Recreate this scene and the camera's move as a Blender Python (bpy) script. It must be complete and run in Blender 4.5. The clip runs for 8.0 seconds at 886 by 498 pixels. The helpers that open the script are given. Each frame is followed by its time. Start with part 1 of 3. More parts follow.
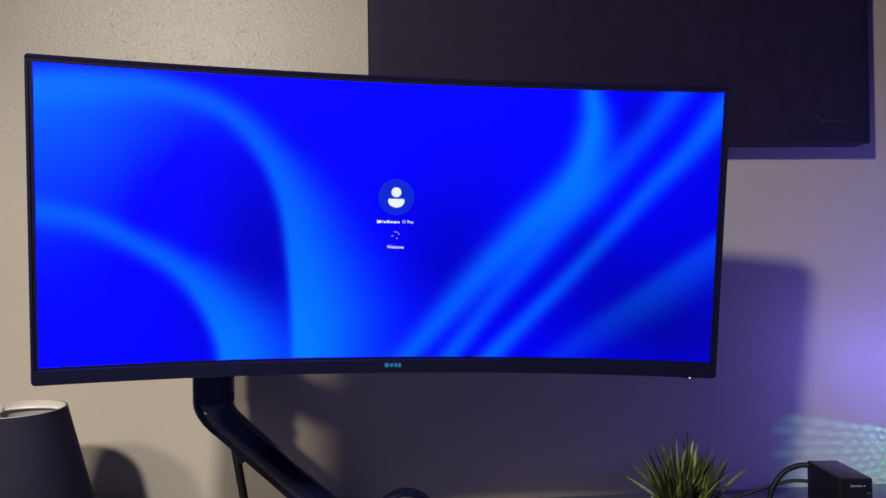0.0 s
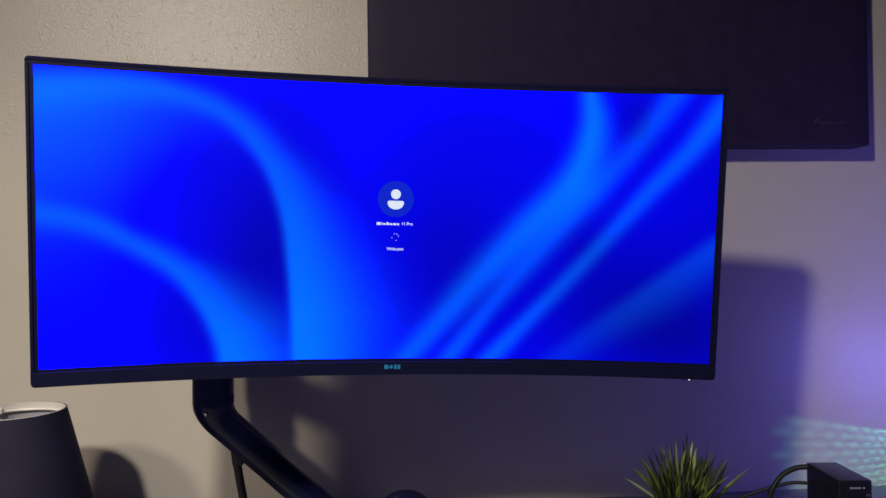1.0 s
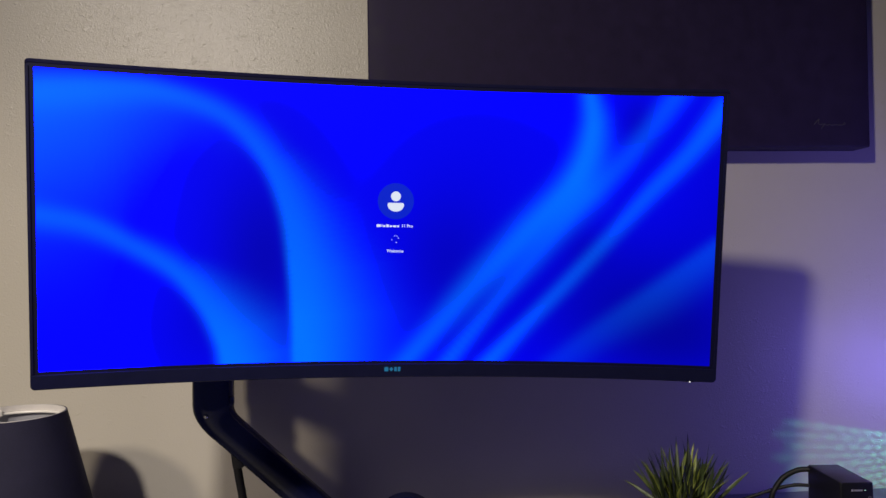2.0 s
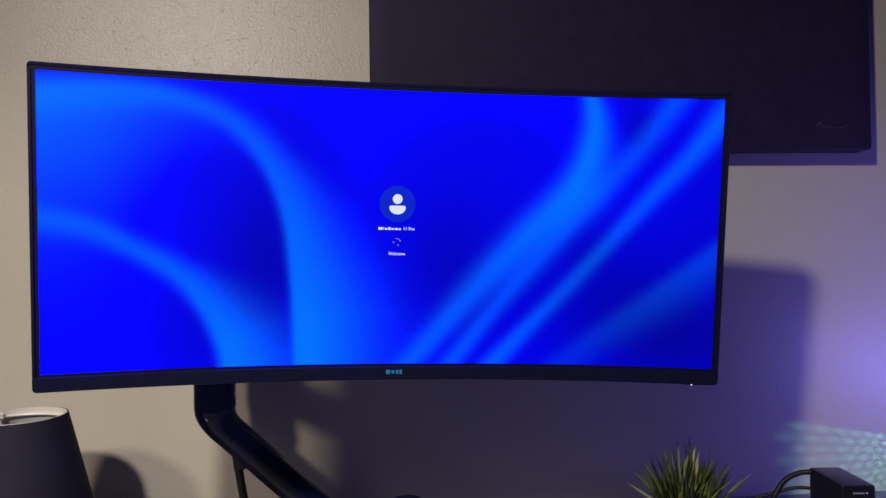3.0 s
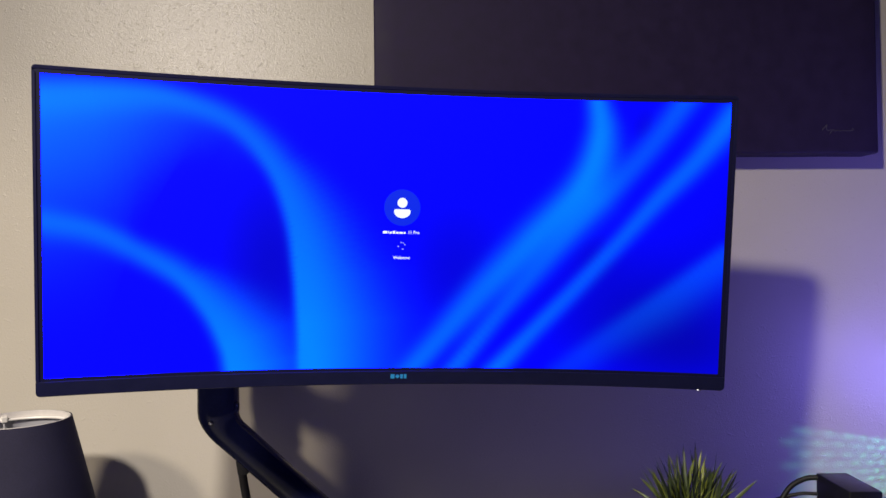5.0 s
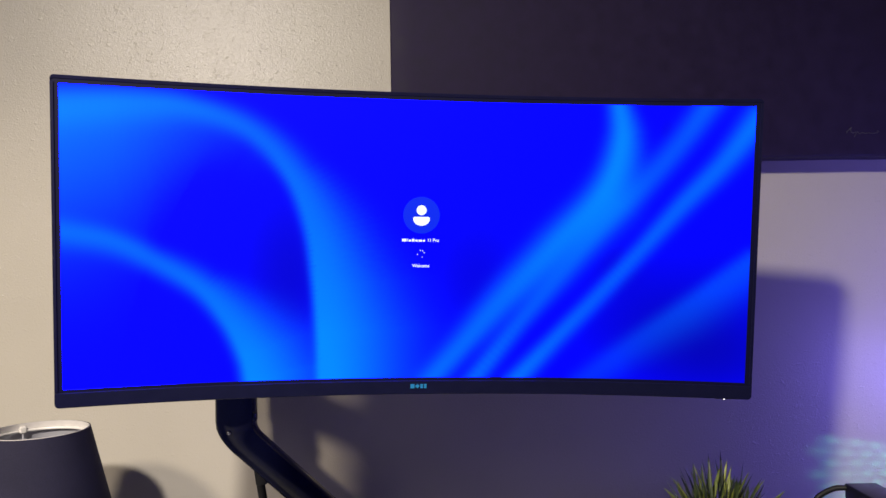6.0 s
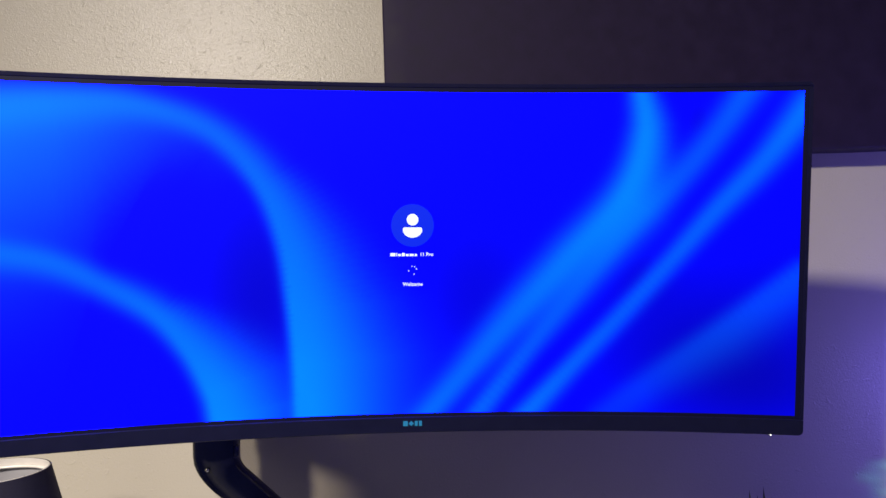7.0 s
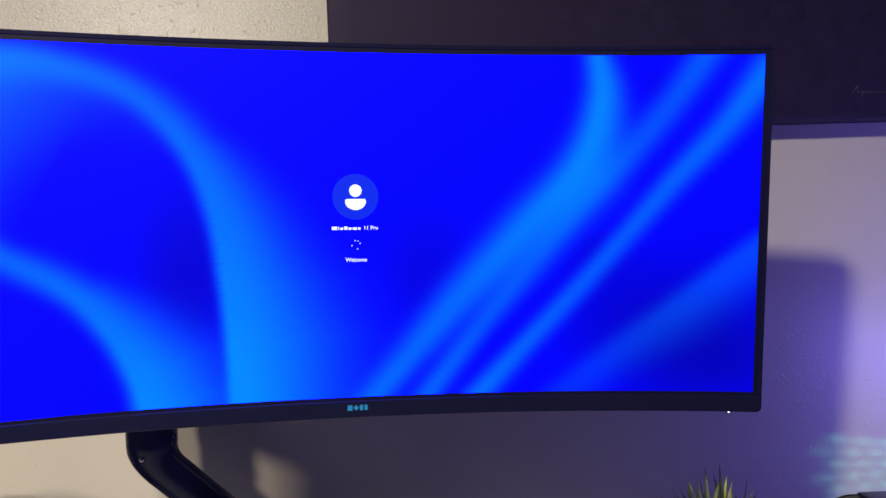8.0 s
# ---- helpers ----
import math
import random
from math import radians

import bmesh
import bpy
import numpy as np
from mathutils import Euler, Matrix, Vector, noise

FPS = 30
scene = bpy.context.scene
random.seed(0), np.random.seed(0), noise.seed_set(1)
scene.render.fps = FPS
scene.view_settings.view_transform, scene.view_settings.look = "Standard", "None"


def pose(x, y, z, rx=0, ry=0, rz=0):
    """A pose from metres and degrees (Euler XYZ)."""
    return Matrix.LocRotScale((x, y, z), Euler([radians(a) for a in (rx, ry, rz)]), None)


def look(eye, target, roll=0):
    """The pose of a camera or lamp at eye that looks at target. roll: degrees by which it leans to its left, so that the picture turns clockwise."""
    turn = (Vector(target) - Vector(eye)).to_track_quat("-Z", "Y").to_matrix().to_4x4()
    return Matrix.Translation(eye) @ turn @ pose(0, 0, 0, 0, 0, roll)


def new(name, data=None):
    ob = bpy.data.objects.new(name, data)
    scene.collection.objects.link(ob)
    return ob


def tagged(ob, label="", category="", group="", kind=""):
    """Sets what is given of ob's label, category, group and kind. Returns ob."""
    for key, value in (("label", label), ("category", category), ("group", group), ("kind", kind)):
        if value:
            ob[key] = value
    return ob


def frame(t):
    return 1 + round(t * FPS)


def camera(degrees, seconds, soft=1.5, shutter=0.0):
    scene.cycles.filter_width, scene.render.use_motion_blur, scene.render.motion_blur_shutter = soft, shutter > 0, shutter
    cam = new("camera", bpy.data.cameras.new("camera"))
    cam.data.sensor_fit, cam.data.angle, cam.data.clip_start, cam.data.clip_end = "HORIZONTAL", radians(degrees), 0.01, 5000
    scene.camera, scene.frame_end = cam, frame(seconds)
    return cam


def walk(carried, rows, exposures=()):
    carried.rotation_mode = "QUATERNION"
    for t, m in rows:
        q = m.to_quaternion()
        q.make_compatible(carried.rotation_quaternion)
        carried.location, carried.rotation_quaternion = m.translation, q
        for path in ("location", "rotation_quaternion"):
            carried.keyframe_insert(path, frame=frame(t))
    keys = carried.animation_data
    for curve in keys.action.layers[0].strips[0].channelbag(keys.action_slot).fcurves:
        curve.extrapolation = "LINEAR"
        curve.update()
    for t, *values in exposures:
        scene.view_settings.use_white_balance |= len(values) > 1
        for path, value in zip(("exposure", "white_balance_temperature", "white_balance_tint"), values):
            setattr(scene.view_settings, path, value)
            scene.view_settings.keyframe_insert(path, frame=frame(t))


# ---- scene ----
cam = camera(62.39, 8.0)
DROP = -0.035
PATH = [
    (0, -0, 0, 1.2, 90.56, 0.74, -4.75),
    (0.5, 0.0003, 0.0002, 1.1998, 90.62, 0.72, -4.75),
    (1, 0.0006, -0.0012, 1.1998, 90.72, 0.73, -4.75),
    (1.5, 0.0015, -0.0009, 1.199, 90.83, 0.76, -4.72),
    (3, 0.0002, -0.0002, 1.2019, 90.97, 0.75, -4.64),
    (3.5, -0.0018, 0.0005, 1.2029, 90.99, 0.71, -4.59),
    (4, -0.0009, 0.0034, 1.2035, 90.96, 0.65, -4.52),
    (5.3, -0.0021, 0.0039, 1.2037, 91.36, 0.69, -4.24),
    (5.5, -0.0042, 0.0035, 1.2029, 91.5, 0.73, -4.03),
    (5.8, -0.0073, 0.0099, 1.2062, 91.57, 0.91, -3.45),
    (6, -0.008, 0.0162, 1.2068, 91.62, 0.99, -3.31),
    (6.2, -0.0009, 0.0324, 1.211, 91.44, 1.24, -3.26),
    (6.3, 0.0025, 0.0444, 1.2128, 91.57, 1.3, -3.15),
    (6.5, 0.0083, 0.0736, 1.2155, 91.78, 1.45, -2.65),
    (6.7, 0.0155, 0.1038, 1.2214, 91.77, 1.66, -2.09),
    (6.8, 0.0189, 0.1164, 1.2237, 91.73, 1.71, -1.95),
    (7, 0.0236, 0.1377, 1.2269, 91.55, 1.87, -1.86),
    (7.2, 0.0256, 0.1543, 1.2302, 91.24, 2.03, -1.92),
    (7.3, 0.0262, 0.1591, 1.2306, 91.13, 2.1, -2.02),
    (7.5, 0.026, 0.165, 1.2281, 90.93, 2.2, -2.63),
    (7.7, 0.0261, 0.1725, 1.2263, 90.63, 2.2, -3.29),
    (7.8, 0.028, 0.1753, 1.2251, 90.43, 2.27, -3.67),
    (8, 0.0355, 0.1834, 1.2208, 89.86, 2.29, -5.26),
]
walk(cam, [(t, pose(x, y, z + DROP, rx, ry, rz)) for t, x, y, z, rx, ry, rz in PATH],
     exposures=[(0.0, -0.20), (0.5, -0.25), (1.0, -0.40), (4.0, -0.40), (4.3, -0.2), (5.3, 0.16), (5.6, 0.22), (8.0, 0.17)])

# ---- light ----
world = bpy.data.worlds.new("world")
scene.world = world
world.use_nodes = True
world.node_tree.nodes["Background"].inputs["Color"].default_value = (0.02, 0.02, 0.025, 1)
world.node_tree.nodes["Background"].inputs["Strength"].default_value = 0.3


def point_lamp(name, place, power, colour, radius):
    data = bpy.data.lights.new(name, "POINT")
    data.energy, data.color, data.shadow_soft_size = power, colour, radius
    ob = new(name, data)
    ob.location = place
    return ob


def spot_lamp(name, place, target, power, colour, radius, degrees):
    data = bpy.data.lights.new(name, "SPOT")
    data.energy, data.color, data.shadow_soft_size = power, colour, radius
    data.spot_size, data.spot_blend = radians(degrees), 1.0
    ob = new(name, data)
    ob.matrix_basis = look(place, target)
    return ob


spot_lamp("room_spot", (-0.75, -0.506, 2.155), (0.22, 1.28, 0.02), 134, (1.0, 0.90, 0.79), 0.060, 112)
spot_lamp("second_spot", (-1.42, -0.62, 2.22), (-0.40, 1.27, 0.58), 96, (1.0, 0.85, 0.65), 0.11, 40)
point_lamp("case_glow", (1.12, 0.93, 0.915), 7.6, (0.21, 0.16, 1.0), 0.07)
point_lamp("case_fan_light", (1.16, 1.10, 0.80), 8.0, (0.13, 0.74, 0.54), 0.0035)


# ---- materials ----
def material(name, colour, rough=0.5, metal=0.0, spec=0.5):
    m = bpy.data.materials.new(name)
    m.use_nodes = True
    b = m.node_tree.nodes["Principled BSDF"]
    b.inputs["Base Color"].default_value = (*colour, 1)
    b.inputs["Roughness"].default_value = rough
    b.inputs["Metallic"].default_value = metal
    b.inputs["Specular IOR Level"].default_value = spec
    return m


def node(m, kind, **values):
    n = m.node_tree.nodes.new(kind)
    for key, value in values.items():
        n.inputs[key].default_value = value
    return n


def link(m, a, out, b, to):
    m.node_tree.links.new(a.outputs[out], b.inputs[to])


def grain(m, scale, amount, bump=0.0, distance=0.001, detail=6.0, rough_by=0.0, scale_b=None):
    """Two scales of tone on the base colour, some unevenness in the gloss, and a fine relief."""
    b = m.node_tree.nodes["Principled BSDF"]
    colour = b.inputs["Base Color"].default_value[:]
    at = node(m, "ShaderNodeTexCoord")
    fine = node(m, "ShaderNodeTexNoise", Scale=scale, Detail=detail)
    broad = node(m, "ShaderNodeTexNoise", Scale=scale_b or scale / 14, Detail=3.0)
    link(m, at, "Object", fine, "Vector")
    link(m, at, "Object", broad, "Vector")
    both = node(m, "ShaderNodeMath")
    both.operation = "ADD"
    link(m, fine, 0, both, 0)
    link(m, broad, 0, both, 1)
    ramp = node(m, "ShaderNodeMapRange")
    ramp.inputs["From Min"].default_value, ramp.inputs["From Max"].default_value = 0.6, 1.4
    ramp.inputs["To Min"].default_value, ramp.inputs["To Max"].default_value = 1 - amount, 1 + amount
    link(m, both, 0, ramp, "Value")
    mix = node(m, "ShaderNodeVectorMath")
    mix.operation = "MULTIPLY"
    mix.inputs[0].default_value = colour[:3]
    link(m, ramp, 0, mix, 1)
    link(m, mix, 0, b, "Base Color")
    if rough_by:
        r = b.inputs["Roughness"].default_value
        rr = node(m, "ShaderNodeMapRange")
        rr.inputs["From Min"].default_value, rr.inputs["From Max"].default_value = 0.6, 1.4
        rr.inputs["To Min"].default_value, rr.inputs["To Max"].default_value = r - rough_by, r + rough_by
        link(m, both, 0, rr, "Value")
        link(m, rr, 0, b, "Roughness")
    if bump:
        bn = node(m, "ShaderNodeBump", Strength=bump, Distance=distance)
        link(m, fine, 0, bn, "Height")
        link(m, bn, 0, b, "Normal")
    return m


def wall_paint():
    """Greige semi-gloss paint over sprayed orange-peel plaster, with sparse larger blobs."""
    m = material("wall_paint", (0.585, 0.548, 0.475), 0.25, 0, 0.31)
    b = m.node_tree.nodes["Principled BSDF"]
    at = node(m, "ShaderNodeTexCoord")
    peel = node(m, "ShaderNodeTexNoise", Scale=390.0, Detail=3.0, Roughness=0.6)
    lumps = node(m, "ShaderNodeTexNoise", Scale=95.0, Detail=3.0, Roughness=0.55, Distortion=0.6)
    soft = node(m, "ShaderNodeTexNoise", Scale=3.2, Detail=4.0)
    for n in (peel, lumps, soft):
        link(m, at, "Object", n, "Vector")
    blob = node(m, "ShaderNodeMapRange")
    blob.interpolation_type = "SMOOTHSTEP"
    blob.inputs["From Min"].default_value, blob.inputs["From Max"].default_value = 0.60, 0.75
    link(m, lumps, 0, blob, "Value")
    bump_a = node(m, "ShaderNodeBump", Strength=0.44, Distance=0.0012)
    link(m, peel, 0, bump_a, "Height")
    bump_b = node(m, "ShaderNodeBump", Strength=0.34, Distance=0.0012)
    link(m, blob, 0, bump_b, "Height")
    link(m, bump_a, 0, bump_b, "Normal")
    link(m, bump_b, 0, b, "Normal")
    tone = node(m, "ShaderNodeMapRange")
    tone.inputs["From Min"].default_value, tone.inputs["From Max"].default_value = 0.3, 0.7
    tone.inputs["To Min"].default_value, tone.inputs["To Max"].default_value = 0.94, 1.05
    link(m, soft, 0, tone, "Value")
    mul = node(m, "ShaderNodeVectorMath")
    mul.operation = "MULTIPLY"
    mul.inputs[0].default_value = (0.585, 0.548, 0.475)
    link(m, tone, 0, mul, 1)
    link(m, mul, 0, b, "Base Color")
    return m


def glow(name, colour, strength):
    m = material(name, (0, 0, 0), 0.4)
    b = m.node_tree.nodes["Principled BSDF"]
    b.inputs["Emission Color"].default_value = (*colour, 1)
    b.inputs["Emission Strength"].default_value = strength
    return m


PAINT = wall_paint()
# unseen walls: deep blue put in to cool and dim the bounced light
ROOM = grain(material("bounce_blue", (0.10, 0.13, 0.30), 0.6), 40, 0.08, 0.3, 0.002)
# unseen ceiling, kept dim and bluish so less warm light comes back
CEILING = grain(material("ceiling_bounce", (0.36, 0.38, 0.48), 0.8), 90, 0.04, 0.4, 0.002)
# unseen floor; its dark blue-grey is set to hold back bounced light
CARPET = grain(material("carpet", (0.10, 0.10, 0.14), 0.95), 300, 0.25, 0.6, 0.004)
DESK = grain(material("desk_laminate", (0.15, 0.155, 0.22), 0.42), 60, 0.05, 0.1, 0.0005, rough_by=0.08)
# blue in these black plastics, down to ARM_BLACK, stands in for screen glare
HOUSING = grain(material("monitor_plastic", (0.008, 0.008, 0.040), 0.5, 0, 0.22), 900, 0.15, 0.15, 0.0002, rough_by=0.06)
CHIN = grain(material("chin_plastic", (0.009, 0.010, 0.040), 0.38, 0, 0.3), 900, 0.12, 0.12, 0.0002, rough_by=0.05)
PANEL_EDGE = material("panel_edge", (0.007, 0.007, 0.034), 0.5, 0, 0.2)
ARM_BLACK = grain(material("arm_gloss_black", (0.007, 0.009, 0.042), 0.14, 0, 0.28), 240, 0.2, rough_by=0.04)
ARM_MATTE = grain(material("arm_matte_black", (0.012, 0.012, 0.013), 0.5), 400, 0.2, 0.1, 0.0002)
RUBBER = grain(material("cable_rubber", (0.012, 0.012, 0.013), 0.55), 500, 0.2, 0.1, 0.0002)
CANVAS = grain(material("black_canvas", (0.022, 0.014, 0.045), 0.62, 0, 0.25), 700, 0.25, 0.35, 0.0006, rough_by=0.08)
INK = material("grey_ink", (0.075, 0.07, 0.08), 0.5)
SHADE = grain(material("charcoal_fabric", (0.026, 0.025, 0.050), 0.85, 0, 0.2), 800, 0.25, 0.5, 0.0006, scale_b=14)
TAPE = grain(material("white_tape", (0.80, 0.77, 0.76), 0.55), 120, 0.05)
LINING = grain(material("grey_lining", (0.42, 0.42, 0.47), 0.7), 80, 0.05)
WIRE = material("white_wire", (0.82, 0.80, 0.78), 0.35)
CHROME = grain(material("brushed_silver", (0.62, 0.60, 0.58), 0.28, 1.0), 300, 0.08, rough_by=0.06)
POLISHED = material("glint_metal", (0.8, 0.8, 0.8), 0.12, 1.0)
BOX_BLACK = grain(material("anodised_black", (0.011, 0.011, 0.013), 0.38), 1200, 0.15, 0.1, 0.0001, rough_by=0.05)
POT = grain(material("pale_ceramic", (0.60, 0.55, 0.53), 0.5), 70, 0.06, 0.1, 0.0005)
SOIL = grain(material("dark_moss", (0.03, 0.032, 0.018), 0.95), 220, 0.4, 0.8, 0.004)
WOOD_DARK = grain(material("case_black", (0.015, 0.015, 0.017), 0.5), 300, 0.1)
WHITE_GLOW = glow("white_pixels", (0.80, 0.86, 1.0), 1.2)
RING_GLOW = glow("disc_pixels", (0.0, 0.020, 0.78), 1.0)
LOGO_CYAN = material("logo_cyan", (0.03, 0.30, 0.62), 0.4, 0.0)
LED_WHITE = glow("led_white", (1.0, 0.97, 0.9), 1.6)
LED_GREEN = glow("led_green", (0.6, 1.0, 0.9), 1.5)
PRINT = material("pale_print", (0.38, 0.38, 0.40), 0.5)


def blade_green():
    m = material("grass_blade", (0.1, 0.14, 0.03), 0.42)
    b = m.node_tree.nodes["Principled BSDF"]
    info = node(m, "ShaderNodeObjectInfo")
    ramp = node(m, "ShaderNodeValToRGB")
    link(m, info, "Random", ramp, "Fac")
    e = ramp.color_ramp.elements
    e[0].position, e[0].color = 0.0, (0.016, 0.022, 0.016, 1)
    e[1].position, e[1].color = 1.0, (0.36, 0.41, 0.055, 1)
    mid = e.new(0.6)
    mid.color = (0.085, 0.118, 0.036, 1)
    at = node(m, "ShaderNodeTexCoord")
    streak = node(m, "ShaderNodeTexNoise", Scale=60.0, Detail=3.0)
    link(m, at, "Object", streak, "Vector")
    tone = node(m, "ShaderNodeMapRange")
    tone.inputs["From Min"].default_value, tone.inputs["From Max"].default_value = 0.3, 0.7
    tone.inputs["To Min"].default_value, tone.inputs["To Max"].default_value = 0.7, 1.3
    link(m, streak, 0, tone, "Value")
    mul = node(m, "ShaderNodeVectorMath")
    mul.operation = "MULTIPLY"
    link(m, ramp, 0, mul, 0)
    link(m, tone, 0, mul, 1)
    link(m, mul, 0, b, "Base Color")
    return m


BLADE = blade_green()


def picture_material():
    """The lit screen: its picture lies in the panel's own colours; a matte film lies over it."""
    m = material("screen_picture", (0.002, 0.002, 0.003), 0.35, 0, 0.12)
    b = m.node_tree.nodes["Principled BSDF"]
    a = node(m, "ShaderNodeAttribute")
    a.attribute_name = "picture"
    link(m, a, "Color", b, "Emission Color")
    b.inputs["Emission Strength"].default_value = 1.0
    return m


PICTURE = picture_material()


# ---- building helpers ----
def part(name, bm, mat, parent=None, label="", smooth=False, crease=38):
    me = bpy.data.meshes.new(name)
    bmesh.ops.recalc_face_normals(bm, faces=bm.faces[:])
    bm.to_mesh(me)
    bm.free()
    me.materials.append(mat)
    if smooth:
        me.shade_smooth()
        me.set_sharp_from_angle(angle=radians(crease))
    ob = new(name, me)
    ob.parent = parent
    if label:
        tagged(ob, label)
    return ob


def empty(name, place, turn=(0, 0, 0)):
    ob = new(name)
    ob.matrix_basis = pose(*place, *turn)
    ob.empty_display_size = 0.02
    return ob


def box_bm(x0, x1, y0, y1, z0, z1, bevel=0.0, segments=2):
    bm = bmesh.new()
    bmesh.ops.create_cube(bm, size=1)
    for v in bm.verts:
        v.co = Vector(((x0 + x1) / 2 + v.co.x * (x1 - x0), (y0 + y1) / 2 + v.co.y * (y1 - y0), (z0 + z1) / 2 + v.co.z * (z1 - z0)))
    if bevel:
        bmesh.ops.bevel(bm, geom=bm.edges[:], offset=bevel, segments=segments, profile=0.5, affect="EDGES")
    return bm


def lathe_bm(profile, n=48, closed=False):
    """A turned body from (radius, height) pairs."""
    bm = bmesh.new()
    rings = []
    for r, z in profile:
        rings.append([bm.verts.new((r * math.cos(2 * math.pi * k / n), r * math.sin(2 * math.pi * k / n), z)) for k in range(n)])
    pairs = list(zip(rings, rings[1:])) + ([(rings[-1], rings[0])] if closed else [])
    for a, b in pairs:
        for k in range(n):
            bm.faces.new((a[k], a[(k + 1) % n], b[(k + 1) % n], b[k]))
    if not closed:
        for ring in (rings[0], rings[-1]):
            if (ring[0].co - ring[n // 2].co).length > 1e-5:
                bm.faces.new(ring)
        bmesh.ops.remove_doubles(bm, verts=bm.verts[:], dist=1e-6)
    return bm


def smooth_path(points, steps=10):
    p = [Vector(q) for q in points]
    p = [p[0] * 2 - p[1]] + p + [p[-1] * 2 - p[-2]]
    out = []
    for i in range(1, len(p) - 2):
        for k in range(steps):
            t = k / steps
            out.append(0.5 * (2 * p[i] + (p[i + 1] - p[i - 1]) * t + (2 * p[i - 1] - 5 * p[i] + 4 * p[i + 1] - p[i + 2]) * t * t + (3 * p[i] - p[i - 1] - 3 * p[i + 1] + p[i + 2]) * t ** 3))
    return out + [p[-2]]


def sweep_bm(path, section, side=(0, 1, 0), scales=None):
    """Sweeps a closed (a, b) outline along a path; b runs along side, a across it."""
    bm = bmesh.new()
    rings = []
    for i, q in enumerate(path):
        d = (path[min(i + 1, len(path) - 1)] - path[max(i - 1, 0)]).normalized()
        s = Vector(side)
        s = (s - d * s.dot(d)).normalized()
        across = d.cross(s)
        k = scales[i] if scales else 1.0
        rings.append([bm.verts.new(q + across * a * k + s * b * k) for a, b in section])
    n = len(section)
    for r0, r1 in zip(rings, rings[1:]):
        for k in range(n):
            bm.faces.new((r0[k], r0[(k + 1) % n], r1[(k + 1) % n], r1[k]))
    bm.faces.new(rings[0])
    bm.faces.new(rings[-1])
    return bm


def circle(r, n=12):
    return [(r * math.cos(2 * math.pi * k / n), r * math.sin(2 * math.pi * k / n)) for k in range(n)]


def rounded(w, h, r, n=4):
    out = []
    for cx, cy, a0 in ((w / 2 - r, h / 2 - r, 0), (-w / 2 + r, h / 2 - r, 90), (-w / 2 + r, -h / 2 + r, 180), (w / 2 - r, -h / 2 + r, 270)):
        for k in range(n + 1):
            a = radians(a0 + 90 * k / n)
            out.append((cx + r * math.cos(a), cy + r * math.sin(a)))
    return out


def cable(name, points, radius, parent=None, label="", mat=None, steps=10):
    return part(name, sweep_bm(smooth_path(points, steps), circle(radius, 10), side=(0.21, 0.37, 0.9)), mat or RUBBER, parent, label, True)


# ---- the room ----
WALL_Y = 1.273
FLOOR, TOP = 0.0, 2.50
X0, X1, Y0 = -2.8, 2.9, -3.1


def wall(name, x0, x1, y0, y1, label, paint):
    ob = part(name, box_bm(x0, x1, y0, y1, FLOOR, TOP), paint)
    return tagged(ob, label, "wall", kind="structure")


wall("wall_north", X0 - 0.12, X1 + 0.12, WALL_Y, WALL_Y + 0.12, "greige wall with sprayed orange-peel texture", PAINT)
wall("wall_south", X0 - 0.12, X1 + 0.12, Y0 - 0.12, Y0, "unseen room wall, blue to tint the bounced light", ROOM)
wall("wall_west", X0 - 0.12, X0, Y0, WALL_Y, "unseen room wall, blue to tint the bounced light", ROOM)
wall("wall_east", X1, X1 + 0.12, Y0, WALL_Y, "unseen room wall, blue to tint the bounced light", ROOM)
tagged(part("ceiling", box_bm(X0 - 0.12, X1 + 0.12, Y0 - 0.12, WALL_Y + 0.12, TOP, TOP + 0.1), CEILING), "unseen ceiling, dim blue-grey to cut warm bounce", "ceiling", kind="structure")
tagged(part("floor", box_bm(X0 - 0.12, X1 + 0.12, Y0 - 0.12, WALL_Y + 0.12, -0.1, FLOOR), CARPET), "unseen carpeted floor, darkened to limit warm bounce", "floor", kind="structure")

# ---- desk ----
DESK_Z = 0.740


def build_desk():
    desk = tagged(empty("desk", (0.30, 0.925, 0)), "grey laminate desk standing against the wall", "desk")
    part("desktop", box_bm(-1.05, 1.05, -0.32, 0.345, DESK_Z - 0.028, DESK_Z, 0.003), DESK, desk)
    for x in (-1.0, 1.0):
        for y in (-0.27, 0.29):
            part("leg", box_bm(x - 0.025, x + 0.025, y - 0.025, y + 0.025, 0, DESK_Z - 0.028, 0.003), ARM_MATTE, desk)
    return desk


build_desk()


